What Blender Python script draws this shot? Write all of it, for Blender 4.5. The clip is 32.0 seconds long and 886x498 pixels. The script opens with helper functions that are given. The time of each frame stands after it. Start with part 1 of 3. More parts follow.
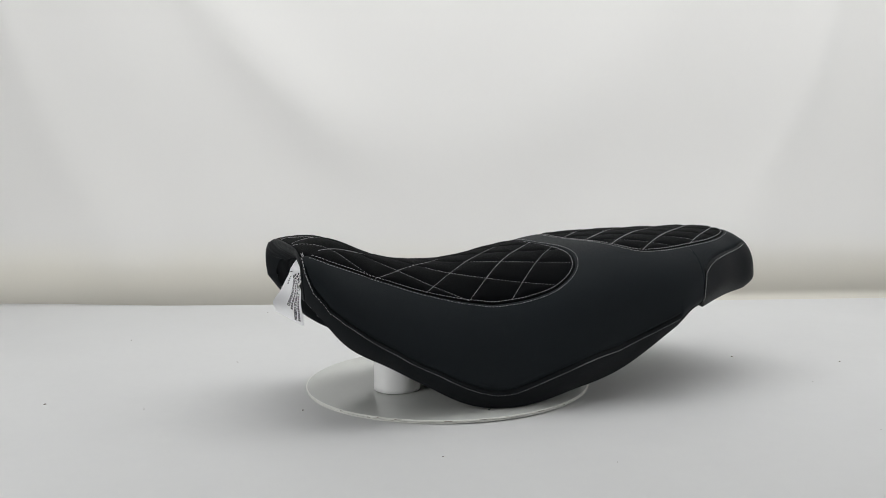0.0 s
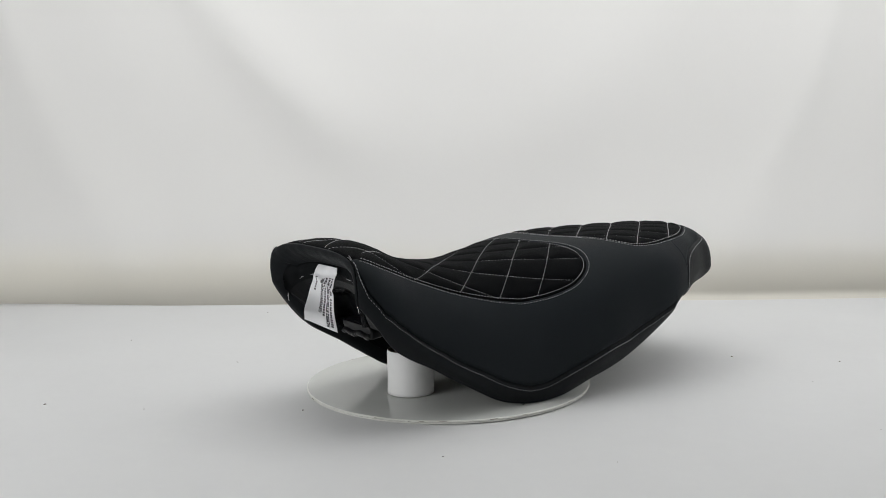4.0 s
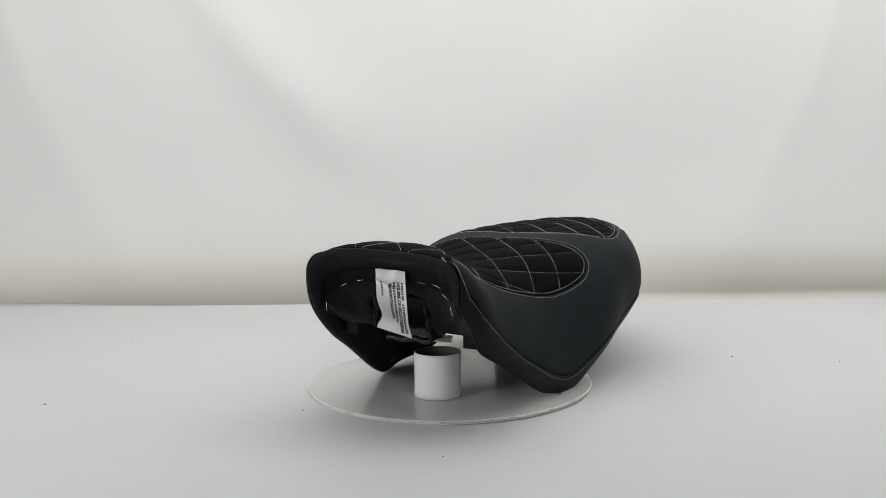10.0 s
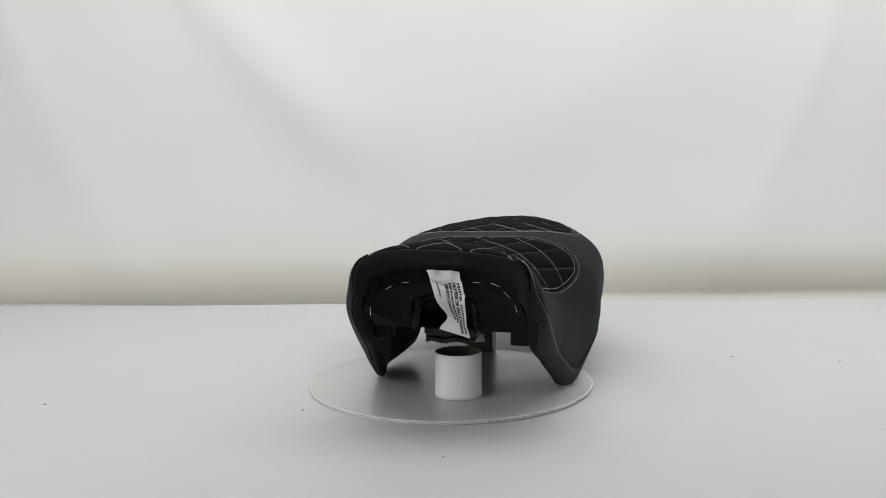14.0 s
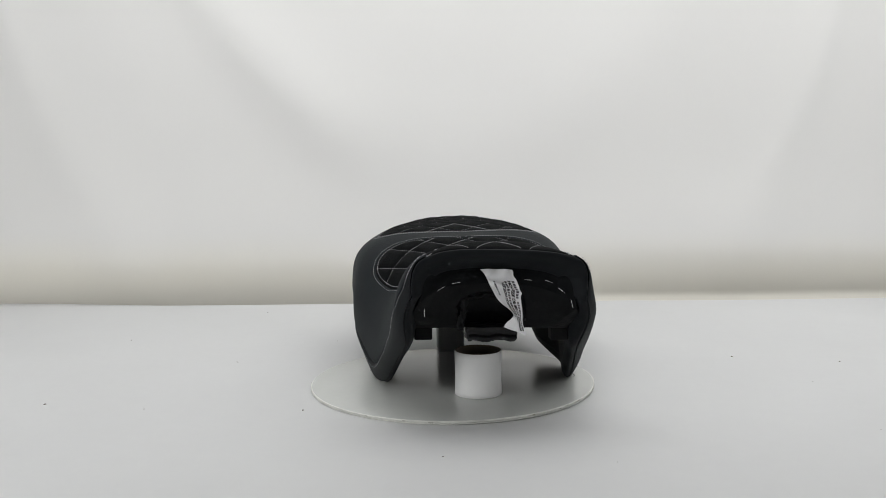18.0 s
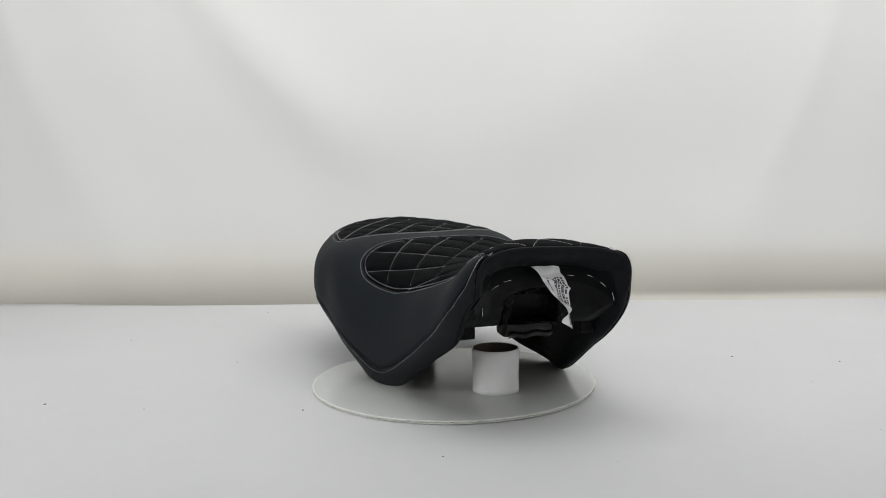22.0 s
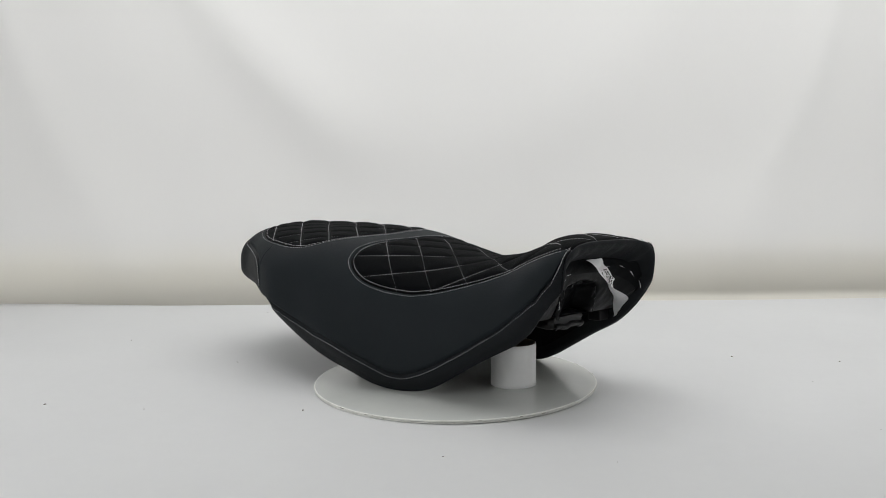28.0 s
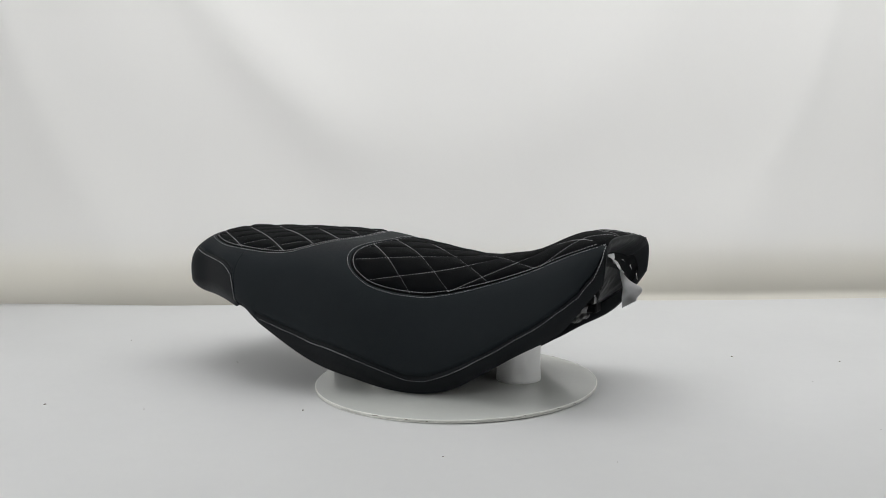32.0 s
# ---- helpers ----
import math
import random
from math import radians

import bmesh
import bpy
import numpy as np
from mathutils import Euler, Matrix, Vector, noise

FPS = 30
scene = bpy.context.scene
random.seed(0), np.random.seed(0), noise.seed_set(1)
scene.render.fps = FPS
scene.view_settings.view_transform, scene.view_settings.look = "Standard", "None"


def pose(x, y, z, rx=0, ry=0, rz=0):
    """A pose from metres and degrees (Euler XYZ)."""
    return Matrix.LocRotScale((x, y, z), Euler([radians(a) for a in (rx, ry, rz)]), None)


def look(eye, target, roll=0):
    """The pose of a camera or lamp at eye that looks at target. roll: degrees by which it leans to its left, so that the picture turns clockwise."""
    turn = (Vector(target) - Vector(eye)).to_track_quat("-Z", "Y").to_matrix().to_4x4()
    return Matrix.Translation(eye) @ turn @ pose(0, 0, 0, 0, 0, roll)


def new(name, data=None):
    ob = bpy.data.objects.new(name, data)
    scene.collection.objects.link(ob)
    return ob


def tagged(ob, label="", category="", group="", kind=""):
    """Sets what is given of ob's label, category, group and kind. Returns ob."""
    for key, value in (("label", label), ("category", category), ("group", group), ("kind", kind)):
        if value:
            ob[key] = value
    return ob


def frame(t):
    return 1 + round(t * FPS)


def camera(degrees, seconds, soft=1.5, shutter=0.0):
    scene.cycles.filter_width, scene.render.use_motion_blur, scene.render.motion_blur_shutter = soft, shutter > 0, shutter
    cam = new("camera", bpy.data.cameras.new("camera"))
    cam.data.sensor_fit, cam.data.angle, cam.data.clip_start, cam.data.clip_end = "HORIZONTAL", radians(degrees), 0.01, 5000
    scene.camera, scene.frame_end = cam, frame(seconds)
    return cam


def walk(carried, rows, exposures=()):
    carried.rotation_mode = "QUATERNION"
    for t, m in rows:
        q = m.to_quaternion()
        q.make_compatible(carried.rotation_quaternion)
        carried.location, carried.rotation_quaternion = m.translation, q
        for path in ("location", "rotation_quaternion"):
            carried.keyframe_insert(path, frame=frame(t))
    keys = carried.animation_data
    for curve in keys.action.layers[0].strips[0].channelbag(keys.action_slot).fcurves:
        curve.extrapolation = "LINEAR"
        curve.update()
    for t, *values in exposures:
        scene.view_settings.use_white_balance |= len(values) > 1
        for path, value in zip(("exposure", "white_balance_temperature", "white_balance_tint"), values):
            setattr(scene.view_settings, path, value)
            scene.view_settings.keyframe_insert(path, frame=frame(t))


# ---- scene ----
# The camera stands still; the turntable carries the seat, the paper tube and the post.
FOV = 54.54
EYE = Vector((0.0, -1.2094, 0.3096))
cam = camera(FOV, 32.0, soft=0.7)
PITCH, YAW, ROLL = -6.03, -0.463, -0.69
CAM_POSE = Matrix.Translation(EYE) @ Matrix.Rotation(radians(-YAW), 4, "Z") @ Matrix.Rotation(radians(90 + PITCH), 4, "X") @ Matrix.Rotation(radians(ROLL), 4, "Z")
walk(cam, [(0.0, CAM_POSE), (32.0, CAM_POSE)], [(0.0, 0.0), (32.0, 0.0)])

# seconds and turn of the table in degrees
TURN = [(0.0, -156.30), (3.0, -144.63), (6.0, -132.84), (9.5, -119.00), (13.0, -104.93), (17.0, -88.86), (19.5, -78.68),
        (22.0, -68.43), (24.0, -60.31), (28.0, -44.14), (32.0, -27.91)]

# ---- light: soft lamps of a photo corner, on both sides and overhead ----
world = bpy.data.worlds.new("studio")
world.use_nodes = True
world.node_tree.nodes["Background"].inputs[0].default_value = (0.95, 0.97, 1.0, 1)
world.node_tree.nodes["Background"].inputs[1].default_value = 0.02
scene.world = world


def area_lamp(name, eye, target, sx, sy, watts, colour):
    data = bpy.data.lights.new(name, "AREA")
    data.shape, data.size, data.size_y, data.energy, data.color = "RECTANGLE", sx, sy, watts, colour
    ob = new(name, data)
    ob.matrix_world = look(eye, target)
    return ob


area_lamp("ceiling_lamp", (0.47, 0.14, 1.55), (0.49, 0.86, 0.40), 2.9, 1.15, 20.8, (0.985, 0.99, 1.0))
area_lamp("side_lamp", (-1.35, -0.95, 0.58), (0.05, 0.25, 0.14), 0.8, 0.9, 9.2, (0.985, 0.99, 1.0))
area_lamp("side_lamp", (1.35, -0.95, 0.58), (0.05, 0.25, 0.14), 0.8, 0.9, 2.0, (0.99, 0.985, 1.0))


# ---- materials ----
def material(name, colour, rough, metal=0.0, grain=0.0, grain_size=200.0, bump=0.0, bump_size=600.0, spread=0.0, coarse=6.0, spec=0.5, sheen=0.0):
    m = bpy.data.materials.new(name)
    m.use_nodes = True
    nt = m.node_tree
    b = nt.nodes["Principled BSDF"]
    b.inputs["Roughness"].default_value, b.inputs["Metallic"].default_value = rough, metal
    b.inputs["Specular IOR Level"].default_value = spec
    b.inputs["Sheen Weight"].default_value = sheen
    co = nt.nodes.new("ShaderNodeTexCoord")

    def tex(size, detail):
        n = nt.nodes.new("ShaderNodeTexNoise")
        n.inputs["Scale"].default_value, n.inputs["Detail"].default_value = size, detail
        nt.links.new(co.outputs["Object"], n.inputs["Vector"])
        return n

    fine, wide = tex(grain_size, 3), tex(coarse, 4)
    add = nt.nodes.new("ShaderNodeMath")
    add.operation = "MULTIPLY_ADD"
    nt.links.new(fine.outputs["Fac"], add.inputs[0])
    add.inputs[1].default_value = grain
    mul = nt.nodes.new("ShaderNodeMath")
    mul.operation = "MULTIPLY_ADD"
    nt.links.new(wide.outputs["Fac"], mul.inputs[0])
    mul.inputs[1].default_value, mul.inputs[2].default_value = spread, 1.0 - 0.5 * (spread + grain)
    nt.links.new(mul.outputs[0], add.inputs[2])
    tint = nt.nodes.new("ShaderNodeMix")
    tint.data_type, tint.blend_type = "RGBA", "MULTIPLY"
    tint.inputs["Factor"].default_value = 1.0
    tint.inputs["A"].default_value = (*colour, 1)
    nt.links.new(add.outputs[0], tint.inputs["B"])
    nt.links.new(tint.outputs["Result"], b.inputs["Base Color"])
    if bump:
        bn = nt.nodes.new("ShaderNodeBump")
        bn.inputs["Strength"].default_value, bn.inputs["Distance"].default_value = bump, 0.0006
        v = nt.nodes.new("ShaderNodeTexVoronoi")
        v.inputs["Scale"].default_value = bump_size
        nt.links.new(co.outputs["Object"], v.inputs["Vector"])
        nt.links.new(v.outputs["Distance"], bn.inputs["Height"])
        nt.links.new(bn.outputs["Normal"], b.inputs["Normal"])
    return m


GREY_VINYL = material("grey_vinyl", (0.0128, 0.0158, 0.0178), 0.60, grain=0.25, grain_size=900, bump=0.22, bump_size=1100, spread=0.18, coarse=9, spec=0.065)
BLACK_VINYL = material("black_vinyl", (0.0082, 0.0096, 0.0110), 0.57, grain=0.25, grain_size=900, bump=0.22, bump_size=1100, spread=0.2, coarse=9, spec=0.11)
QUILT_FABRIC = material("quilt_fabric", (0.0019, 0.0023, 0.0028), 0.75, grain=0.4, grain_size=1200, bump=0.3, bump_size=1500, spread=0.2, coarse=14, spec=0.045)
THREAD = material("thread", (0.43, 0.43, 0.44), 0.6, grain=0.3, grain_size=900)
PLASTIC = material("black_plastic", (0.0033, 0.0035, 0.0040), 0.34, grain=0.2, grain_size=300, spread=0.3, coarse=20, spec=0.2)
LINING = material("lining_cloth", (0.0060, 0.0066, 0.0074), 0.60, grain=0.3, grain_size=800, bump=0.25, bump_size=700, spread=0.3, coarse=25, spec=0.05)
PAN_BLACK = material("pan_black", (0.0046, 0.0050, 0.0057), 0.36, grain=0.3, grain_size=400, bump=0.2, bump_size=300, spread=0.3, coarse=20, spec=0.11)
TAPE = material("black_tape", (0.0042, 0.0044, 0.0052), 0.36, grain=0.2, grain_size=300, spread=0.3, coarse=30, spec=0.3)
RUBBER = material("rubber", (0.0035, 0.0036, 0.0042), 0.55, grain=0.2, grain_size=300, spec=0.12)
STEEL = material("staple_steel", (0.75, 0.75, 0.76), 0.25, metal=1.0)
PAPER_WHITE = material("paper_white", (0.655, 0.660, 0.656), 0.62, grain=0.03, grain_size=60, spread=0.10, coarse=3.0)
DISC_WHITE = material("disc_white", (0.575, 0.589, 0.560), 0.20, grain=0.05, grain_size=90, spread=0.08, coarse=12)
RIM_WHITE = material("rim_white", (0.70, 0.70, 0.66), 0.55, grain=0.25, grain_size=160, spread=0.5, coarse=30)
TUBE_WHITE = material("tube_white", (0.87, 0.87, 0.86), 0.5, grain=0.04, grain_size=120, spread=0.06, coarse=25)
KRAFT = material("kraft_card", (0.20, 0.165, 0.125), 0.85, grain=0.3, grain_size=250, spread=0.2, coarse=40)
POST_GREY = material("post_grey", (0.25, 0.255, 0.25), 0.55, grain=0.1, grain_size=120, spread=0.1, coarse=20)
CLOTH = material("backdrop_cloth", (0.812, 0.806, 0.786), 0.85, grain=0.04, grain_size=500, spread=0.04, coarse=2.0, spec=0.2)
def paint_warm_bounce(m, tint, top, depth):
    """Paints warm bounced light into the sheet's colour, without darkening, towards its lower hem, with an uneven upper
    limit.
    """
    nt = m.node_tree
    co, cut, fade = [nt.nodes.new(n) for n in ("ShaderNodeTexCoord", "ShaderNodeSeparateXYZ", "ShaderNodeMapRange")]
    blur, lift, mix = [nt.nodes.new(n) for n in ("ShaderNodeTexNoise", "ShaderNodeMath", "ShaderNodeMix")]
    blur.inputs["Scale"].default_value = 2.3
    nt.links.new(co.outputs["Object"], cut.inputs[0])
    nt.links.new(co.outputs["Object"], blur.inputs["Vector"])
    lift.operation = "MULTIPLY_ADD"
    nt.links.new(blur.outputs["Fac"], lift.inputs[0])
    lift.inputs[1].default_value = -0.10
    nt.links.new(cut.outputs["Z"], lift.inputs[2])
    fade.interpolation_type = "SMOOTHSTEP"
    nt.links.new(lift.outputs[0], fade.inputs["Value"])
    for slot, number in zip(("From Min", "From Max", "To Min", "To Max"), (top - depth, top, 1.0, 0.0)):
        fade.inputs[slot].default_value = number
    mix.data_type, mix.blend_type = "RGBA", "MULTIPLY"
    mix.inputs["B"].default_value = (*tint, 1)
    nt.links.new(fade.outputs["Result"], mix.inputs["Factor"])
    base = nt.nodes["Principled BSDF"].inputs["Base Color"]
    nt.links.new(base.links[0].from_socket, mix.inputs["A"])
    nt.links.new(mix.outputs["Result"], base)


paint_warm_bounce(CLOTH, (1.025, 1.0, 0.92), 0.10, 0.14)
WALL = material("wall_paint", (0.84, 0.84, 0.835), 0.8, grain=0.05, grain_size=80, spread=0.05, coarse=2.0)
WOVEN = material("label_satin", (0.87, 0.87, 0.88), 0.45, grain=0.08, grain_size=900, spread=0.06, coarse=60)
INK = material("label_ink", (0.02, 0.02, 0.025), 0.6)
GRIME = material("edge_grime", (0.20, 0.175, 0.14), 0.8, grain=0.4, grain_size=300)


# ---- mesh helpers ----
def mesh_part(name, verts, faces, mat, parent=None, label="", smooth=True):
    me = bpy.data.meshes.new(name)
    me.from_pydata([tuple(v) for v in verts], [], faces)
    me.materials.append(mat)
    me.shade_smooth() if smooth else me.shade_flat()
    me.update()
    ob = new(name, me)
    if parent:
        ob.parent = parent
    if label:
        tagged(ob, label)
    return ob


def grid_part(name, P, mat, parent=None, label="", flip=False, closed=False):
    """A sheet of quads through an n x m array of places."""
    P = np.asarray(P)
    n, m = P.shape[:2]
    i, j = np.meshgrid(np.arange(n - 1), np.arange(m if closed else m - 1), indexing="ij")
    i, j = i.ravel(), j.ravel()
    jn = (j + 1) % m
    f = np.stack([i * m + j, i * m + jn, (i + 1) * m + jn, (i + 1) * m + j], 1)
    if flip:
        f = f[:, ::-1]
    return mesh_part(name, P.reshape(-1, 3), f.tolist(), mat, parent, label)


def bm_part(name, bm, mat, parent=None, label="", smooth=False):
    me = bpy.data.meshes.new(name)
    bm.to_mesh(me)
    bm.free()
    me.materials.append(mat)
    me.shade_smooth() if smooth else me.shade_flat()
    ob = new(name, me)
    if parent:
        ob.parent = parent
    if label:
        tagged(ob, label)
    return ob


def box_bm(size, centre=(0, 0, 0), bevel=0.0, segments=2):
    bm = bmesh.new()
    bmesh.ops.create_cube(bm, size=1.0)
    bmesh.ops.scale(bm, vec=size, verts=bm.verts)
    bmesh.ops.translate(bm, vec=centre, verts=bm.verts)
    if bevel:
        bmesh.ops.bevel(bm, geom=bm.edges[:], offset=bevel, segments=segments, affect="EDGES", profile=0.5)
    return bm


def lathe(profile, steps=96):
    """Rings of (radius, height) pairs round z."""
    a = np.linspace(0, 2 * np.pi, steps, endpoint=False)
    return np.array([[(r * np.cos(t), r * np.sin(t), z) for t in a] for r, z in profile])


# ---- setting ----
def step(lo, hi, v):
    t = np.clip((v - lo) / (hi - lo), 0, 1)
    return t * t * (3 - 2 * t)


TABLE_Z = -0.0094


SPECKS = [(-0.540, -0.100, 0.0022), (-0.1905, -0.138, 0.0018), (0.4455, 0.133, 0.0020), (0.598, 0.092, 0.0016), (-0.399, -0.126, 0.0011),
          (-0.010, -0.314, 0.0012), (-0.340, 0.129, 0.0014), (0.173, -0.336, 0.0008), (-0.574, 0.305, 0.0013), (-0.403, -0.117, 0.0007), (-0.201, 0.282, 0.0011), (0.508, -0.024, 0.0010), (0.497, -0.238, 0.0008), (-0.385, 0.573, 0.0012), (0.40, -0.32, 0.0006), (-0.62, 0.20, 0.0009)]


def build_setting():
    # table top with a slightly uneven back edge
    xs, ys = np.linspace(-1.9, 1.9, 77), np.concatenate([np.linspace(-1.9, 0.62, 40), np.linspace(0.64, 0.70, 8)])
    P = np.array([[(x, y, TABLE_Z - (max(0, y - 0.66) ** 2) * 3.0) for x in xs] for y in ys])
    P[..., 2] += np.array([[0.0009 * noise.noise((x * 2.2, y * 6.0, 0.0)) + 0.0005 * noise.noise((x * 3.0, y * 17.0, 5.0)) for x in xs] for y in ys])
    P[-1, :, 1] += np.interp(xs, [-1.2, -0.9, -0.6, -0.25, 0.4, 0.9, 1.5], [0.07, 0.045, -0.004, -0.006, 0.01, -0.05, -0.05])
    skirt = P[-1:].copy()
    skirt[..., 2] -= 0.05
    P = np.concatenate([P, skirt], 0)
    top = grid_part("table_top", P, PAPER_WHITE, flip=True)
    tagged(top, "white paper-covered table top with small specks", "table top", kind="structure")
    for x, y, r in SPECKS:
        bm = bmesh.new()
        bmesh.ops.create_icosphere(bm, subdivisions=1, radius=r)
        bmesh.ops.scale(bm, vec=(1.0, 0.7, 0.4), verts=bm.verts)
        bmesh.ops.translate(bm, vec=(x, y, TABLE_Z + r * 0.3), verts=bm.verts)
        tagged(bm_part("speck", bm, GRIME), "tiny dark speck of dirt on the white table", "speck", group="specks on the table")
    # backdrop: hanging sheet with broad swags
    xs, zs = np.linspace(-2.2, 2.2, 221), np.concatenate([np.linspace(-0.30, 0.36, 90), np.linspace(0.37, 2.0, 110)])
    X, Z = np.meshgrid(xs, zs, indexing="ij")
    d = np.zeros_like(X)
    # main swag: a pronounced arm on one side, a broad faint one on the other
    side = np.clip((X + 0.05) / 0.5, -1, 1)
    e = Z - (0.315 + 1.15 * (X - 0.0) ** 2)
    width = 0.118 + 0.04 * np.clip(side, 0, 1) + 0.03 * np.exp(-(X / 0.2) ** 2)
    amp = np.where(side < 0, 0.009 * step(0.1, 0.6, -side) + 0.010, 0.011 - 0.002 * side)
    d += amp * np.exp(-(e / width) ** 2) * step(0.80, 0.45, np.abs(X)) * step(-0.05, 0.5, 1.2 - Z)
    for x0, z0, k, wide, high, way in ((0.55, 0.05, 4.5, 0.14, 0.008, 1), (-0.66, 0.06, 4.0, 0.15, 0.008, -1)):
        e = Z - (z0 + k * (X - x0) ** 2)
        d += high * np.exp(-(e / wide) ** 2) * step(0.0, 0.15, way * (X - x0)) * step(1.1, 0.6, way * (X - x0))
    d += 0.006 * np.sin(X * 5.0 + 1.0) * np.clip(Z, 0, 1)
    wave = np.array([[noise.noise((x * 3.1, z * 1.7, 4.0)) + 0.5 * noise.noise((x * 7.0, z * 3.0, 9.0)) for z in zs] for x in xs])
    d += 0.006 * wave * np.clip(Z + 0.1, 0, 0.6)
    pleat = np.array([noise.noise((x * 26.0, 0.5, 0.0)) + 0.6 * noise.noise((x * 60.0, 2.5, 0.0)) for x in xs])[:, None]
    d += 0.0012 * pleat * step(0.26, 0.06, Z)                             # small gathers where it reaches the table
    d += (0.030 + 0.008 * step(-0.3, 0.6, X)) * np.exp(-((Z - 0.015) / 0.175) ** 2)      # the sheet runs forward towards the table,
    d -= 0.0035 * np.clip((0.045 - Z) / 0.075, 0, 1.3) ** 2                # tucks back behind its edge
    d += 0.035 * step(-0.15, 0.35, X) * np.clip((-0.018 - Z) / 0.035, 0, 1) ** 1.5    # and on one side sweeps out at its foot
    d += 0.0016 * np.exp(-((Z - 0.075 - 0.012 * np.sin(X * 3)) / 0.03) ** 2)
    Y = 0.86 - d
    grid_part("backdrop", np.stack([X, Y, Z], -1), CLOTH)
    tagged(bpy.data.objects["backdrop"], "white hanging backdrop sheet with soft draped folds", "backdrop", kind="structure")
    # plain room round it
    for name, size, centre in (("wall_north", (4.8, 0.1, 3.2), (0, 2.35, 0.75)), ("wall_south", (4.8, 0.1, 3.2), (0, -2.45, 0.75)),
                               ("wall_west", (0.1, 4.7, 3.2), (-2.35, -0.05, 0.75)), ("wall_east", (0.1, 4.7, 3.2), (2.35, -0.05, 0.75)),
                               ("ceiling", (4.8, 4.9, 0.1), (0, -0.05, 2.4)), ("floor", (4.8, 4.9, 0.1), (0, -0.05, -0.85))):
        tagged(bm_part(name, box_bm(size, centre), WALL), "plain light grey painted room surface", name.split("_")[0], kind="structure")


build_setting()

# ---- the seat's surface: sections across it, spaced along x (nose at +x) ----
MID = 0.0341                                     # the seat lies a little off the axis
KNOT_X = [0.243, 0.225, 0.195, 0.15, 0.10, 0.04, -0.03, -0.10, -0.17, -0.24, -0.30, -0.345, -0.375, -0.430]
TOP_Z = [0.2094, 0.2116, 0.2101, 0.1925, 0.1777, 0.1706, 0.1775, 0.1853, 0.1938, 0.1993, 0.1999, 0.2003, 0.2004, 0.2014]
WIDE_Y = [0.1019, 0.1137, 0.1210, 0.1242, 0.1305, 0.1413, 0.1572, 0.1731, 0.1748, 0.1763, 0.1571, 0.1379, 0.1260, 0.1160]
WIDE_Z = [0.1611, 0.1434, 0.1155, 0.0816, 0.0552, 0.0372, 0.0451, 0.0703, 0.0970, 0.1081, 0.1230, 0.1330, 0.1341, 0.1312]
ROUND = [3.10, 2.75, 2.25, 2.07, 2.22, 2.35, 2.47, 2.88, 3.25, 2.95, 2.95, 2.90, 2.85, 2.78]
LOW_Y = [0.1010, 0.1076, 0.1060, 0.1111, 0.1191, 0.1297, 0.1444, 0.1380, 0.1455, 0.1664, 0.1450, 0.1220, 0.1115, 0.0990]
LOW_Z = [0.1500, 0.1260, 0.0925, 0.0652, 0.0352, 0.0050, 0.0015, 0.0113, 0.0336, 0.0855, 0.1012, 0.1064, 0.1106, 0.1156]
X_FRONT, X_REAR, X_CAP, CAP = 0.243, -0.4475, -0.3885, 0.0595


def spline(xk, yk, x):
    """Natural cubic spline."""
    xk, yk = np.array(xk[::-1]), np.array(yk[::-1])
    n, h = len(xk), np.diff(xk)
    A, r = np.eye(n), np.zeros(n)
    for i in range(1, n - 1):
        A[i, i - 1:i + 2] = h[i - 1], 2 * (h[i - 1] + h[i]), h[i]
        r[i] = 6 * ((yk[i + 1] - yk[i]) / h[i] - (yk[i] - yk[i - 1]) / h[i - 1])
    c = np.linalg.solve(A, r)
    i = np.clip(np.searchsorted(xk, x) - 1, 0, n - 2)
    a = (xk[i + 1] - x) / h[i]
    b = 1 - a
    return a * yk[i] + b * yk[i + 1] + ((a ** 3 - a) * c[i] + (b ** 3 - b) * c[i + 1]) * h[i] ** 2 / 6


NX, NB = 640, 240
TX = np.linspace(X_REAR, X_FRONT, NX)


def section_table():
    zt, w, zw, n, yb, zb = [spline(KNOT_X, k, TX)[:, None] for k in (TOP_Z, WIDE_Y, WIDE_Z, ROUND, LOW_Y, LOW_Z)]
    zb = zb + 0.006 * (step(-0.297, -0.283, TX) * step(-0.240, -0.270, TX))[:, None]     # notch ahead of the tail piece
    sa, sb = np.linspace(0, np.pi / 2, 90), np.linspace(0, 1, 50)[1:]
    y1 = w * np.sin(sa) ** (2 / n)
    z1 = zw + (zt - zw) * np.cos(sa).clip(0) ** (2 / n)
    y2 = (1 - sb ** 2) * w + sb ** 2 * yb
    z2 = (1 - sb) * zw + sb * zb
    Y, Z = np.hstack([y1, y2]), np.hstack([z1, z2])
    u = np.clip((X_CAP - TX) / CAP, 0, 1)[:, None]
    k = (1 - u ** 2.7) ** (1 / 2.7)
    zc = 0.132
    Y, Z = Y * k, zc + (Z - zc) * k
    arc = np.concatenate([np.zeros((NX, 1)), np.cumsum(np.hypot(np.diff(Y, axis=1), np.diff(Z, axis=1)), axis=1)], 1)
    total = arc[:, -1]
    b = np.linspace(0, 1, NB)
    TY = np.array([np.interp(b * total[i], arc[i], Y[i]) for i in range(NX)])
    TZ = np.array([np.interp(b * total[i], arc[i], Z[i]) for i in range(NX)])
    return TY, TZ, total


TY, TZ, TOTAL = section_table()
TXY = np.repeat(TX[:, None], NB, 1)


